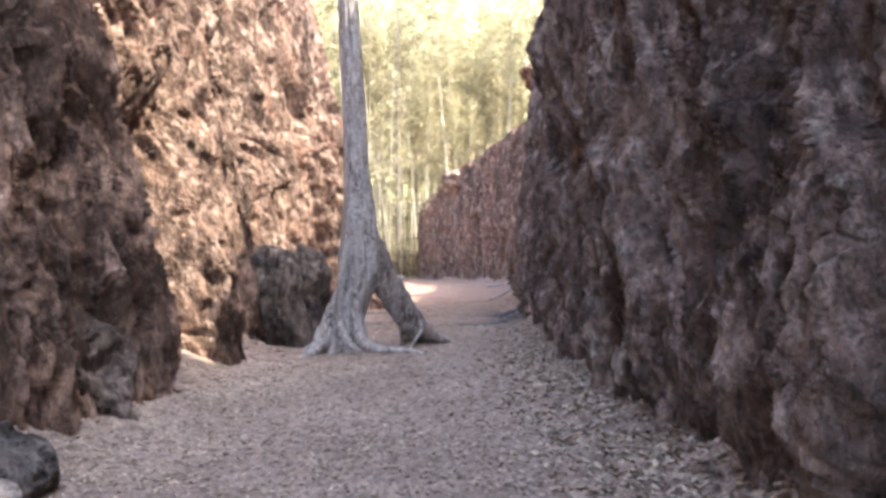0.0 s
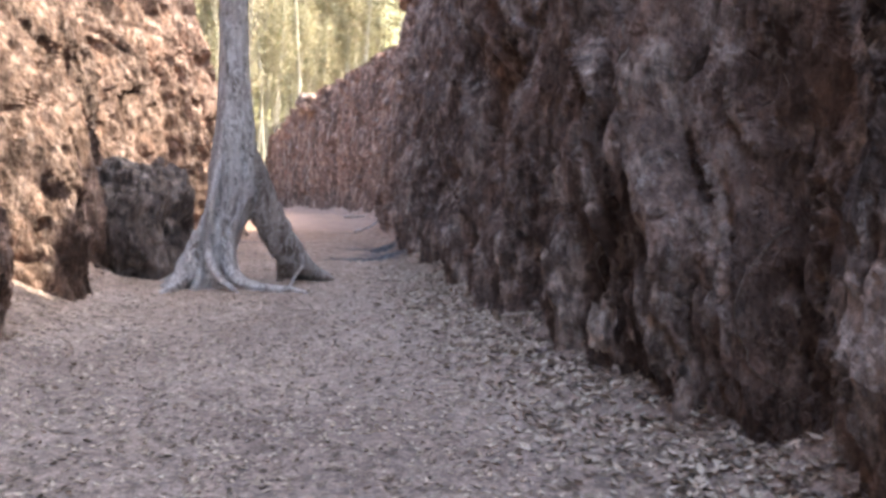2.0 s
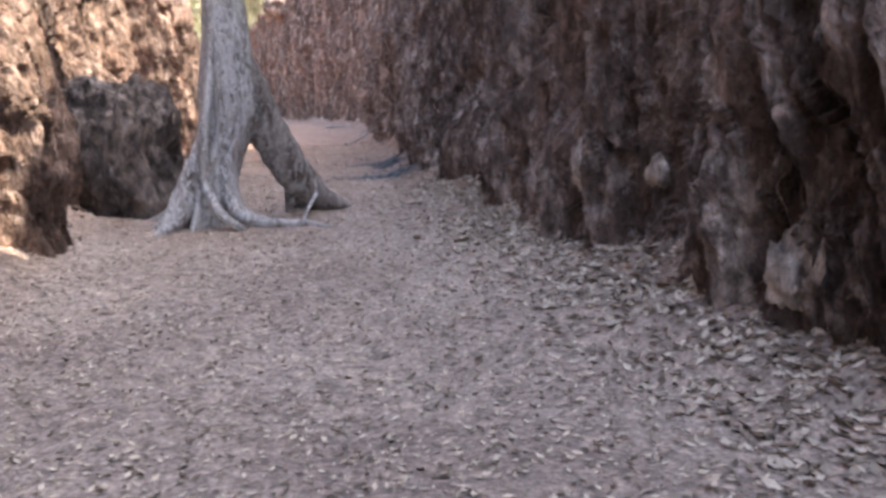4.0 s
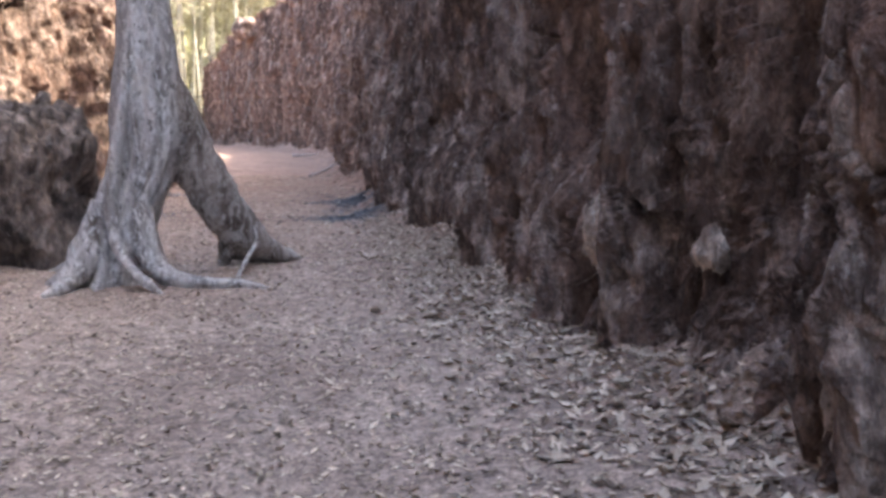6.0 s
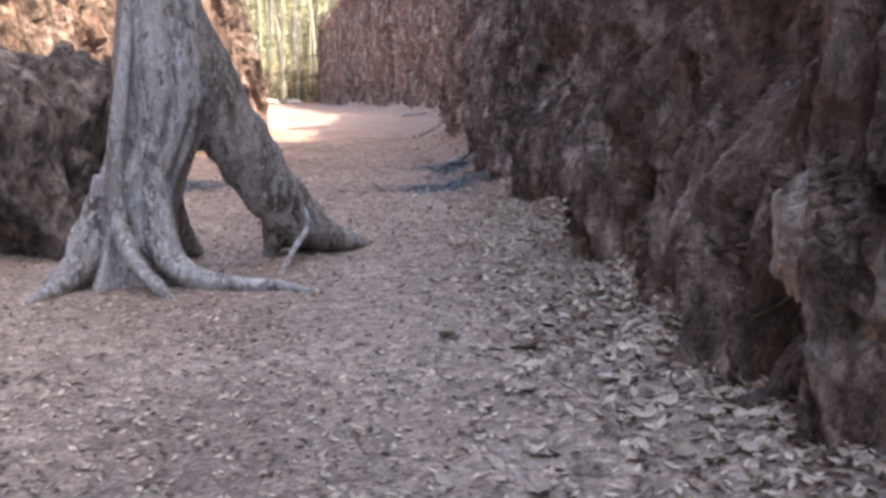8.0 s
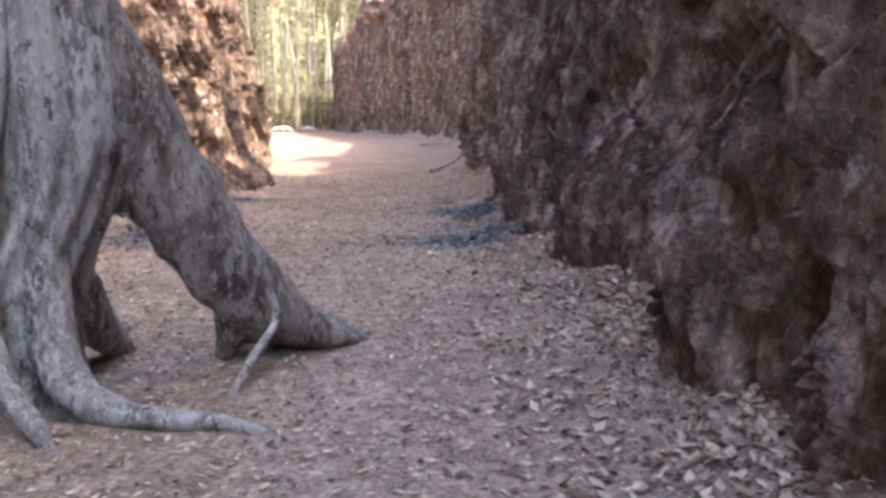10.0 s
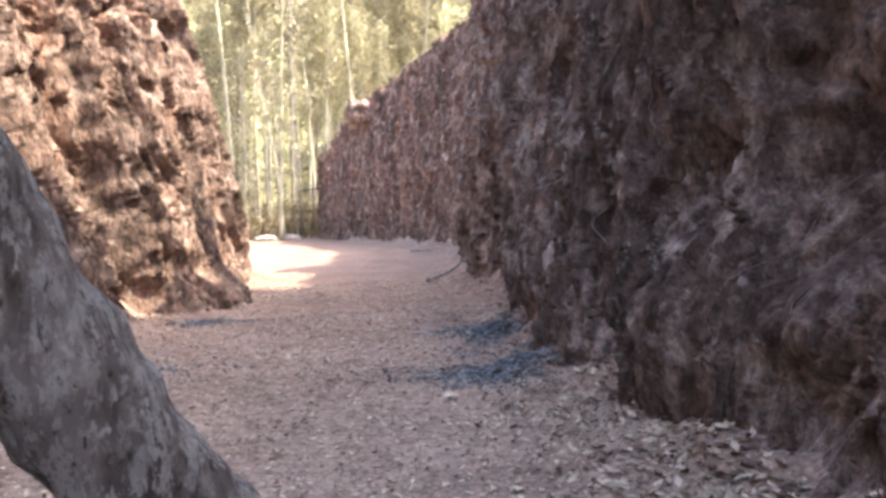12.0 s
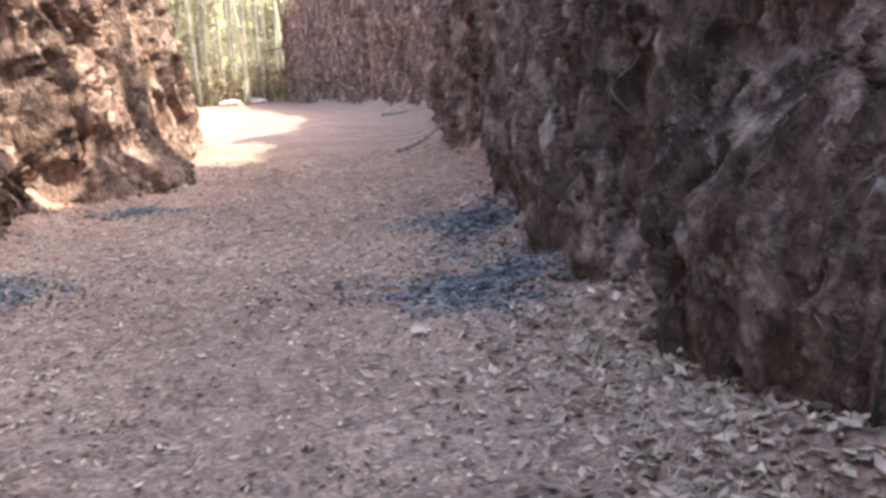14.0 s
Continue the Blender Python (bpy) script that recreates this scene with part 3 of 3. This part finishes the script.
# ---- woods beyond the cutting ----
def stem_variant(k, height, lean, low):
    """A slim young tree: stem, side twigs and a thin crown of small leaves."""
    rng = random.Random(100 + k)
    tree = new("slim_tree")
    tagged(tree, "slim pale-stemmed young tree with sparse yellow-green leaves", "tree", "woods beyond the cutting")
    path = spline([(0, 0, -0.2), (lean * 0.3, 0.1, height * 0.4), (lean * 0.6, -0.1, height * 0.7), (lean, 0, height)], 14)
    v, f = tube(path, [0.13 * (1 - 0.7 * i / 14) for i in range(15)], 7)
    part("stem", mesh_of("stem", v, f, stem_mat, True), tree)
    verts, faces, tv, tf = [], [], [], []
    for i in range(height + 16):
        u = low + (1 - low) * i / (height + 16)
        base = path[min(int(u * 14), 14)]
        a = rng.random() * 6.283
        reach = rng.uniform(0.5, 2.2) * (1.2 - 0.5 * u)
        tip = base + Vector((math.cos(a) * reach, math.sin(a) * reach, rng.uniform(0.2, 1.0)))
        v, f = tube([base, (base + tip) / 2 + Vector((0, 0, 0.1)), tip], [0.022, 0.015, 0.006], 4)
        n = len(tv)
        tv += v
        tf += [tuple(q + n for q in g) for g in f]
        for j in range(26):
            c = base.lerp(tip, rng.uniform(0.3, 1.15)) + Vector((rng.gauss(0, 0.4), rng.gauss(0, 0.4), rng.gauss(0, 0.4)))
            leaf_quad(verts, faces, c, rng.uniform(0.1, 0.24), rng, 0, 2.2)
    tagged(part("twig", mesh_of("twig", tv, tf, stem_mat), tree), kind="stuff")
    tagged(part("crown", mesh_of("crown", verts, faces, green_leaves), tree), kind="stuff")
    return tree


rng = random.Random(21)
variants = [stem_variant(0, 15, 0.8, 0.2), stem_variant(1, 20, -1.2, 0.6), stem_variant(2, 12, 0.4, 0.1), stem_variant(3, 24, 1.3, 0.65), stem_variant(4, 7, 0.5, 0.1), stem_variant(5, 30, 1.5, 0.3), stem_variant(6, 27, -1.4, 0.35)]
first = [(-5.2, 66), (-3.4, 72), (-7.5, 68), (-4.4, 78), (-9.5, 71), (-10, 92), (2, 100)]
for tree, (x, y) in zip(variants, first):
    tree.location = (x, y, 0)
for i in range(140):
    y = 66 + 48 * rng.random()
    x = rng.uniform(-0.32 * y, 0.16 * y)
    if x > -3.5 and y < 78:
        y += 14
    copy_thing(variants[i % 7 if y > 84 else i % 5], pose(x, y, 0, 0, 0, rng.uniform(0, 360)))
for i in range(70):
    y = rng.uniform(70, 100)
    copy_thing(variants[(1, 3, 6)[i % 3]], pose(rng.uniform(-0.15 * y, 0.02 * y) + 5 * (y > 82), y, 0, 0, 0, rng.uniform(0, 360)) @ Matrix.Scale(rng.uniform(0.6, 1.1), 4))
for i in range(80):
    y = rng.uniform(106, 150)
    copy_thing(variants[i % 7], pose(rng.uniform(-0.3 * y, 0.16 * y), y, (y - 104) * 0.5 - 1.0, 0, 0, rng.uniform(0, 360)))


def bare_tree(x, y, height, lean, thick, mat, label, k):
    """A taller leafless tree: tapered trunk and forked rising limbs."""
    rng = random.Random(k)
    tree = new("bare_tree")
    tree.location = (x, y, 0)
    tagged(tree, label, "tree", "woods beyond the cutting")
    path = spline([(0, 0, -0.2), (lean * 0.2, 0.1, height * 0.3), (lean * 0.75, 0, height * 0.65), (lean, 0.1, height)], 20)
    v, f = tube(path, [thick * (1 - 0.8 * i / 20) for i in range(21)], 9, 0.15, k)
    part("trunk", mesh_of("trunk", v, f, mat, True), tree)
    for i in range(9):
        base = path[8 + i]
        a, reach = rng.random() * 6.283, rng.uniform(1.0, 2.6)
        way = Vector((math.cos(a) * reach, math.sin(a) * reach, reach * rng.uniform(1.0, 1.8)))
        mid = base + way * 0.5 + Vector((0, 0, -0.15))
        v, f = tube(spline([base, mid, base + way], 8), [thick * 0.32 * (1 - 0.8 * j / 8) for j in range(9)], 6, 0.1, i)
        limb = part("limb", mesh_of("limb", v, f, mat, True), tree)
        for j in range(3):
            tip = mid.lerp(base + way, rng.random())
            v, f = tube([tip, tip + Vector((rng.gauss(0, 0.5), rng.gauss(0, 0.5), rng.uniform(0.4, 1.0)))], [thick * 0.1, 0.008], 5)
            part("twig", mesh_of("twig", v, f, mat), limb)
    return tree


def hillside():
    xs, ys = np.linspace(-160, 160, 60), np.linspace(104, 320, 40)
    X, Y = np.meshgrid(xs, ys)
    Z = -0.3 + np.clip((Y - 104) * 0.5, 0, 110) + 1.5 * fbm(np.stack([X, Y, 0 * X], -1).reshape(-1, 3) * 0.08, 3, 2).reshape(X.shape) * (Y > 110)
    return tagged(new("backdrop", grid_mesh("backdrop", np.stack([X, Y, Z], -1), hill_mat)), "dry yellow-green wooded slope in the distance", "hillside", kind="structure")


hill_mat, ht, hb = material("dry_slope", 1.0)
ht.links.new(ramp(ht, noise_at(ht, object_coords(ht), 0.5, 8, 0.75), (0.35, (0.13, 0.13, 0.05)), (0.65, (0.45, 0.4, 0.2))), hb.inputs["Base Color"])
hillside()


def understory(count, seed):
    """Short dry stalks and saplings with a few leaves at the edge of the woods."""
    rng = random.Random(seed)
    verts, faces = [], []
    for i in range(count):
        y = rng.uniform(67.5, 84)
        x = rng.uniform(-0.17 * y, -2.4 + 0.25 * (y - 67))
        h = rng.uniform(0.4, 3.2)
        lean = Vector((rng.gauss(0, 0.2) * h, rng.gauss(0, 0.2) * h, h))
        foot = Vector((x, y, -0.05))
        v, f = tube([foot, foot + lean * 0.5 + Vector((rng.gauss(0, 0.06), 0, 0)), foot + lean], [rng.uniform(0.02, 0.05), 0.022, 0.01], 4)
        n = len(verts)
        verts += v
        faces += [tuple(q + n for q in g) for g in f]
        for j in range(9):
            leaf_quad(verts, faces, foot + lean * rng.uniform(0.3, 1.1) + Vector((rng.gauss(0, 0.22), rng.gauss(0, 0.22), rng.gauss(0, 0.15))), rng.uniform(0.07, 0.18), rng, 0, 2.0)
    tagged(new("undergrowth", mesh_of("undergrowth", verts, faces, brush_mat)), "dry brown undergrowth at the foot of the grove", "undergrowth", kind="stuff")


understory(900, 19)
bark_grove = bark_material("bark_grove", (0.09, 0.075, 0.055), (0.22, 0.185, 0.14), (0.32, 0.28, 0.22))
for i, (x, y, height, lean, thick, mat) in enumerate([(-4.75, 69.5, 21, 0.5, 0.15, bark_grove), (-4.3, 70.2, 19, -0.3, 0.12, bark_grove), (-5.2, 67.8, 15, -1.6, 0.13, stem_mat), (-1.2, 82, 20, 0.5, 0.2, bark_grove), (0.4, 84, 19, -0.4, 0.17, bark_grove), (3.6, 83, 20, 0.1, 0.2, stem_mat), (-8.5, 72, 20, 0.9, 0.16, bark_grove)]):
    bare_tree(x, y, height, lean, thick, mat, "pale leaning leafless tree in the grove" if mat is stem_mat else "grey-brown leafless tree standing in the grove", 300 + i)


# ---- litter ----
def litter(name, count, where, size, mat, label, category, seed, lift=0.006, flat=0.6, long=1.8):
    rng = random.Random(seed)
    pts = [where(rng) for _ in range(count)]
    z = ground_height(np.array([p[0] for p in pts]), np.array([p[1] for p in pts]))
    verts, faces = [], []
    for (x, y), h in zip(pts, z):
        leaf_quad(verts, faces, Vector((x, y, h + lift)), rng.uniform(*size), rng, flat, long)
    return tagged(new(name, mesh_of(name, verts, faces, mat)), label, category, kind="stuff")


def across(rng):
    y = 3.5 + 28 * rng.random() ** 1.4
    return rng.uniform(-3.2, 2.1), y


def by_right_wall(rng):
    y = rng.uniform(5, 16.5) if rng.random() < 0.8 else rng.uniform(16, 19.6)
    return float(np.interp(y, [5, 9.5, 13, 18], [2.25, 1.95, 1.95, 2.1])) - abs(rng.gauss(0, 0.52)), y


litter("leaf_litter", 56000, across, (0.008, 0.034), dry_leaves, "small dry brown leaves strewn over the earth", "leaves", 1)
litter("leaf_litter", 7600, by_right_wall, (0.012, 0.055), drift_leaves, "drift of pale dry leaves along the rock face", "leaves", 2, 0.012, 0.35)


# ---- blue-grey patches ----
# dark blue-grey chips, thinning out from the middle of an uneven oval
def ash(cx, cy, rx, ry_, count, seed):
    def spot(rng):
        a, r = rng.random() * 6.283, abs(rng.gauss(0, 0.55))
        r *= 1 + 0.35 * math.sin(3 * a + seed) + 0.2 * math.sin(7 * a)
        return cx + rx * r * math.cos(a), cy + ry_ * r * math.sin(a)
    litter("ash_patch", count, spot, (0.014, 0.045), blue_chips, "patch of blue-grey chips on the earth", "ash", seed, 0.008, 0.8, 1.3)


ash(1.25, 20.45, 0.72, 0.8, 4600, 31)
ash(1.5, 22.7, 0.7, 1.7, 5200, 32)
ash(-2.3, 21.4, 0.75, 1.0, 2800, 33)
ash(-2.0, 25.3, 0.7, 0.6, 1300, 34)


# ---- roots hanging down the rock ----
def hanging_root(y, top, length, radius, k, lift=0.02):
    rng = random.Random(k)
    n = 28
    u = np.linspace(0, 1, n)
    run = right_wall.at_y(y) + 0.12 * np.cumsum([rng.gauss(0, 0.45) for _ in range(n)]) * u
    z = np.maximum(top - length * u, 0.02)
    q = right_wall.place(run, z)
    path = [Vector(a) + Vector((-lift, -lift * 0.5, 0)) for a in q]
    smooth_path = [(path[max(i - 1, 0)] + path[i] * 2 + path[min(i + 1, n - 1)]) / 4 for i in range(n)]
    v, f = tube(smooth_path, [radius * (1 - 0.6 * i / n) for i in range(n)], 6, 0.3, k)
    return tagged(new("hanging_root", mesh_of("hanging_root", v, f, root_mat, True)), "thin dry root hanging down the rock face", "root", "roots on the rock face")


root_mat = bark_material("root_dry", (0.12, 0.095, 0.08), (0.32, 0.265, 0.225), (0.46, 0.4, 0.355))
rng = random.Random(77)
for i in range(44):
    hanging_root(rng.uniform(6, 27), rng.uniform(1.2, 5.0), rng.uniform(0.4, 1.5), rng.uniform(0.004, 0.011), 500 + i, 0.005)
for i in range(46):
    hanging_root(rng.uniform(19.5, 32), rng.uniform(0.9, 3.8), rng.uniform(0.5, 1.6), rng.uniform(0.008, 0.018), 600 + i, 0.02)
for i in range(40):
    hanging_root(rng.uniform(27, 64), rng.uniform(3, 5.5), rng.uniform(1.5, 3.5), rng.uniform(0.015, 0.035), 700 + i, 0.02)


# ---- stones set in the rock and lying about ----
def stone_in_wall(y, z, size, k):
    x0, y0, z0 = right_wall.place(np.array([right_wall.at_y(y)]), np.array([z]))[0]
    boulder("embedded_stone", x0 + 0.02, y0, z0, (size * 0.7, size, size * 1.2), rock_pale, "pale angular stone set in the dark rock", k, 0.45, 4)


for i, (y, z, size) in enumerate([(5.25, 1.8, 0.055), (10.99, 0.84, 0.1), (11.9, 0.81, 0.17), (12.1, 1.27, 0.12), (8.6, 0.6, 0.13), (8.9, 0.5, 0.16), (13.3, 1.7, 0.09), (21.0, 0.9, 0.16), (9.4, 0.45, 0.12)]):
    stone_in_wall(y, z, size, 40 + i)
boulder("earth_mound", -0.1, 57.6, 6.2, (0.9, 0.8, 0.6), rock_warm, "sunlit clod of orange earth on the ridge", 71, 0.4, 4)
boulder("earth_mound", 3.55, 35.6, 8.3, (0.8, 1.3, 0.5), rock_warm, "sunlit clod of orange earth on the ridge", 72, 0.4, 4)
boulder("stone", -2.24, 29.5, 0.12, (0.16, 0.2, 0.13), rock_grey, "small black stone lying on sunlit debris", 61, 0.3, 4)
boulder("stone", -6.0, 65.5, 0.12, (0.7, 0.5, 0.22), rock_pale, "pale flat stone beside the woods", 62, 0.3, 4)
boulder("stone", -4.6, 66.5, 0.1, (0.5, 0.35, 0.2), rock_pale, "pale flat stone beside the woods", 63, 0.3, 4)


def rubble(count, seed):
    rng = random.Random(seed)
    verts, faces = [], []
    bm = bmesh.new()
    bmesh.ops.create_icosphere(bm, subdivisions=1, radius=1.0)
    ball, tris = [v.co.copy() for v in bm.verts], [tuple(v.index for v in f.verts) for f in bm.faces]
    bm.free()
    for i in range(count):
        y = rng.uniform(4.5, 34)
        wall, side = (right_wall, -1) if rng.random() < 0.5 else (left_wall, 1)
        q = wall.place(np.array([wall.at_y(y)]), np.array([0.05]))[0]
        x = q[0] + side * (abs(rng.gauss(0, 0.1)) - 0.08)
        r = 0.012 + 0.05 * rng.random() ** 3
        n = len(verts)
        verts += [Vector((x, q[1], floor_z(x, q[1]) + r * 0.2)) + Vector((p.x * rng.uniform(0.7, 1.3), p.y * rng.uniform(0.7, 1.3), p.z * rng.uniform(0.5, 0.9))) * r for p in ball]
        faces += [tuple(a + n for a in t) for t in tris]
    tagged(new("rubble", mesh_of("rubble", verts, faces, rock_shade)), "crumbled stones along the foot of the rock", "stones", kind="stuff")


rubble(600, 8)


# ---- sticks and straw ----
def stick(name, points, radius, k, label, mat=None):
    v, f = tube(spline(points, 12), [radius * (1 - 0.5 * i / 12) for i in range(13)], 7, 0.25, k)
    return tagged(new(name, mesh_of(name, v, f, mat or bark_brown, True)), label, "branch")


bark_dark = bark_material("bark_dark", (0.03, 0.024, 0.02), (0.07, 0.056, 0.048), (0.1, 0.085, 0.075))
# the first is a thin dark rod drawing a dark line on the rock
stick("fallen_stick", [(1.86, 17.1, 0.38), (1.9, 17.15, 0.48), (1.98, 17.24, 0.62)], 0.011, 1, "thin dark line running up the rock", bark_dark)
stick("fallen_branch", [(1.2, 30.3, 0.06), (1.7, 30.6, 0.22), (2.3, 31.2, 0.62)], 0.04, 2, "bare branch lying against the rock's foot")
stick("fallen_branch", [(1.4, 43.5, 0.08), (1.9, 43.2, 0.1), (2.4, 43.3, 0.16)], 0.05, 3, "bare branch lying on the path's edge")


def straw(count, seed):
    rng = random.Random(seed)
    verts, faces = [], []
    for i in range(count):
        y = rng.uniform(14.5, 19.5)
        x = float(np.interp(y, [14.5, 18, 19.5], [1.75, 1.85, 1.6])) - abs(rng.gauss(0, 0.35))
        a, length, w = rng.random() * 6.283, rng.uniform(0.03, 0.11), rng.uniform(0.0015, 0.0035)
        c = Vector((x, y, floor_z(x, y) + 0.012))
        u, v = Vector((math.cos(a), math.sin(a), rng.uniform(-0.05, 0.5))), Vector((-math.sin(a), math.cos(a), 0))
        n = len(verts)
        verts += [c - v * w, c + v * w, c + u * length * 0.5 + v * w + Vector((0, 0, 0.015)), c + u * length * 0.5 - v * w + Vector((0, 0, 0.015)), c + u * length]
        faces += [(n, n + 1, n + 2, n + 3), (n + 3, n + 2, n + 4)]
    tagged(new("straw", mesh_of("straw", verts, faces, straw_mat)), "dry straw and stalks at the rock's foot", "straw", kind="stuff")


straw(3000, 12)


# ---- single large leaves ----
def large_leaf(k):
    """One curled dead leaf with a raised rim and a short stalk."""
    rng = random.Random(k)
    n, m, length, width = 9, 5, 0.13, 0.055
    verts, faces = [], []
    for i in range(n):
        u = i / (n - 1)
        half = width * math.sin(math.pi * min(1, u * 0.97 + 0.02)) ** 0.8 * (1.1 - 0.4 * u)
        for j in range(m):
            v = j / (m - 1) * 2 - 1
            verts.append((half * v, (u - 0.5) * length, 0.014 * v * v * (1 + rng.uniform(-0.4, 0.4)) + 0.015 * (u - 0.4) ** 2 * 4 + 0.004 * rng.random()))
    for i in range(n - 1):
        for j in range(m - 1):
            a = i * m + j
            faces.append((a, a + 1, a + 1 + m, a + m))
    v, f = tube([(0, -length * 0.5, 0.02), (0.004, -length * 0.65, 0.018), (0.012, -length * 0.85, 0.03)], [0.003, 0.0025, 0.002], 5)
    b = len(verts)
    verts += [tuple(q) for q in v]
    faces += [tuple(q + b for q in g) for g in f]
    return mesh_of("fallen_leaf", verts, faces, leaf_big, True)


leaf_big, lt, lb = material("large_dead_leaf", 0.8)
info = lt.nodes.new("ShaderNodeObjectInfo")
tint = ramp(lt, info.outputs["Random"], (0.0, (0.28, 0.21, 0.16)), (1.0, (0.62, 0.53, 0.44)))
lt.links.new(blend(lt, 0.6, tint, ramp(lt, noise_at(lt, object_coords(lt), 40.0, 4, 0.6), (0.35, (0.6, 0.58, 0.55)), (0.65, (1.2, 1.2, 1.2))), "MULTIPLY"), lb.inputs["Base Color"])
leaf_meshes = [large_leaf(900 + i) for i in range(5)]
rng = random.Random(55)
spots = [(1.26, 8.04), (1.8, 7.8), (1.07, 13.45), (0.66, 13.73), (0.77, 19.6), (1.48, 18.95), (1.67, 17.0), (-0.83, 17.76), (1.3, 12.6), (1.45, 12.3)]
for i in range(170):
    if i < len(spots):
        x, y = spots[i]
    else:
        y = rng.uniform(6, 17)
        x = float(np.interp(y, [6, 9.6, 12.5, 16, 20], [2.2, 1.9, 1.85, 2.05, 1.8])) - abs(rng.gauss(0.1, 0.5))
    leaf = new("fallen_leaf", leaf_meshes[i % 5])
    size = rng.uniform(0.9, 1.3) if i < len(spots) else rng.uniform(0.4, 0.95)
    leaf.matrix_world = pose(x, y, floor_z(x, y) + 0.004, rng.uniform(-9, 9), rng.uniform(-9, 9), rng.uniform(0, 360)) @ Matrix.Scale(size, 4)
    tagged(leaf, "curled pale dead leaf lying on the earth", "leaf", "large fallen leaves")


# ---- dead shrub on the far end of the ridge ----
def dead_shrub(x, y, z):
    shrub = new("dead_shrub")
    shrub.location = (x, y, z)
    tagged(shrub, "bare leafless shrub on the end of the ridge", "shrub")
    rng = random.Random(3)
    for i in range(7):
        a, h = rng.random() * 6.283, rng.uniform(0.5, 1.2)
        tip = (math.cos(a) * h * 0.8, math.sin(a) * h * 0.8, h)
        v, f = tube(spline([(0, 0, -0.2), (tip[0] * 0.3, tip[1] * 0.3, h * 0.6), tip], 10), [0.04 * (1 - 0.7 * j / 10) for j in range(11)], 6, 0.2, i)
        part("twig", mesh_of("twig", v, f, bark_dark, True), shrub)


end = right_wall.place(np.array([right_wall.at_y(66.5)]), np.array([4.75]))[0]
dead_shrub(float(end[0]) + 0.15, float(end[1]), 4.85)
mid = right_wall.place(np.array([right_wall.at_y(66.6)]), np.array([3.1]))[0]
stick("ridge_branch", [(mid[0] + 0.3, mid[1], 3.0), (mid[0] - 0.5, mid[1] - 0.2, 2.9), (mid[0] - 1.5, mid[1] - 0.3, 2.75)], 0.05, 9, "bare branch sticking out of the ridge's end", bark_dark)
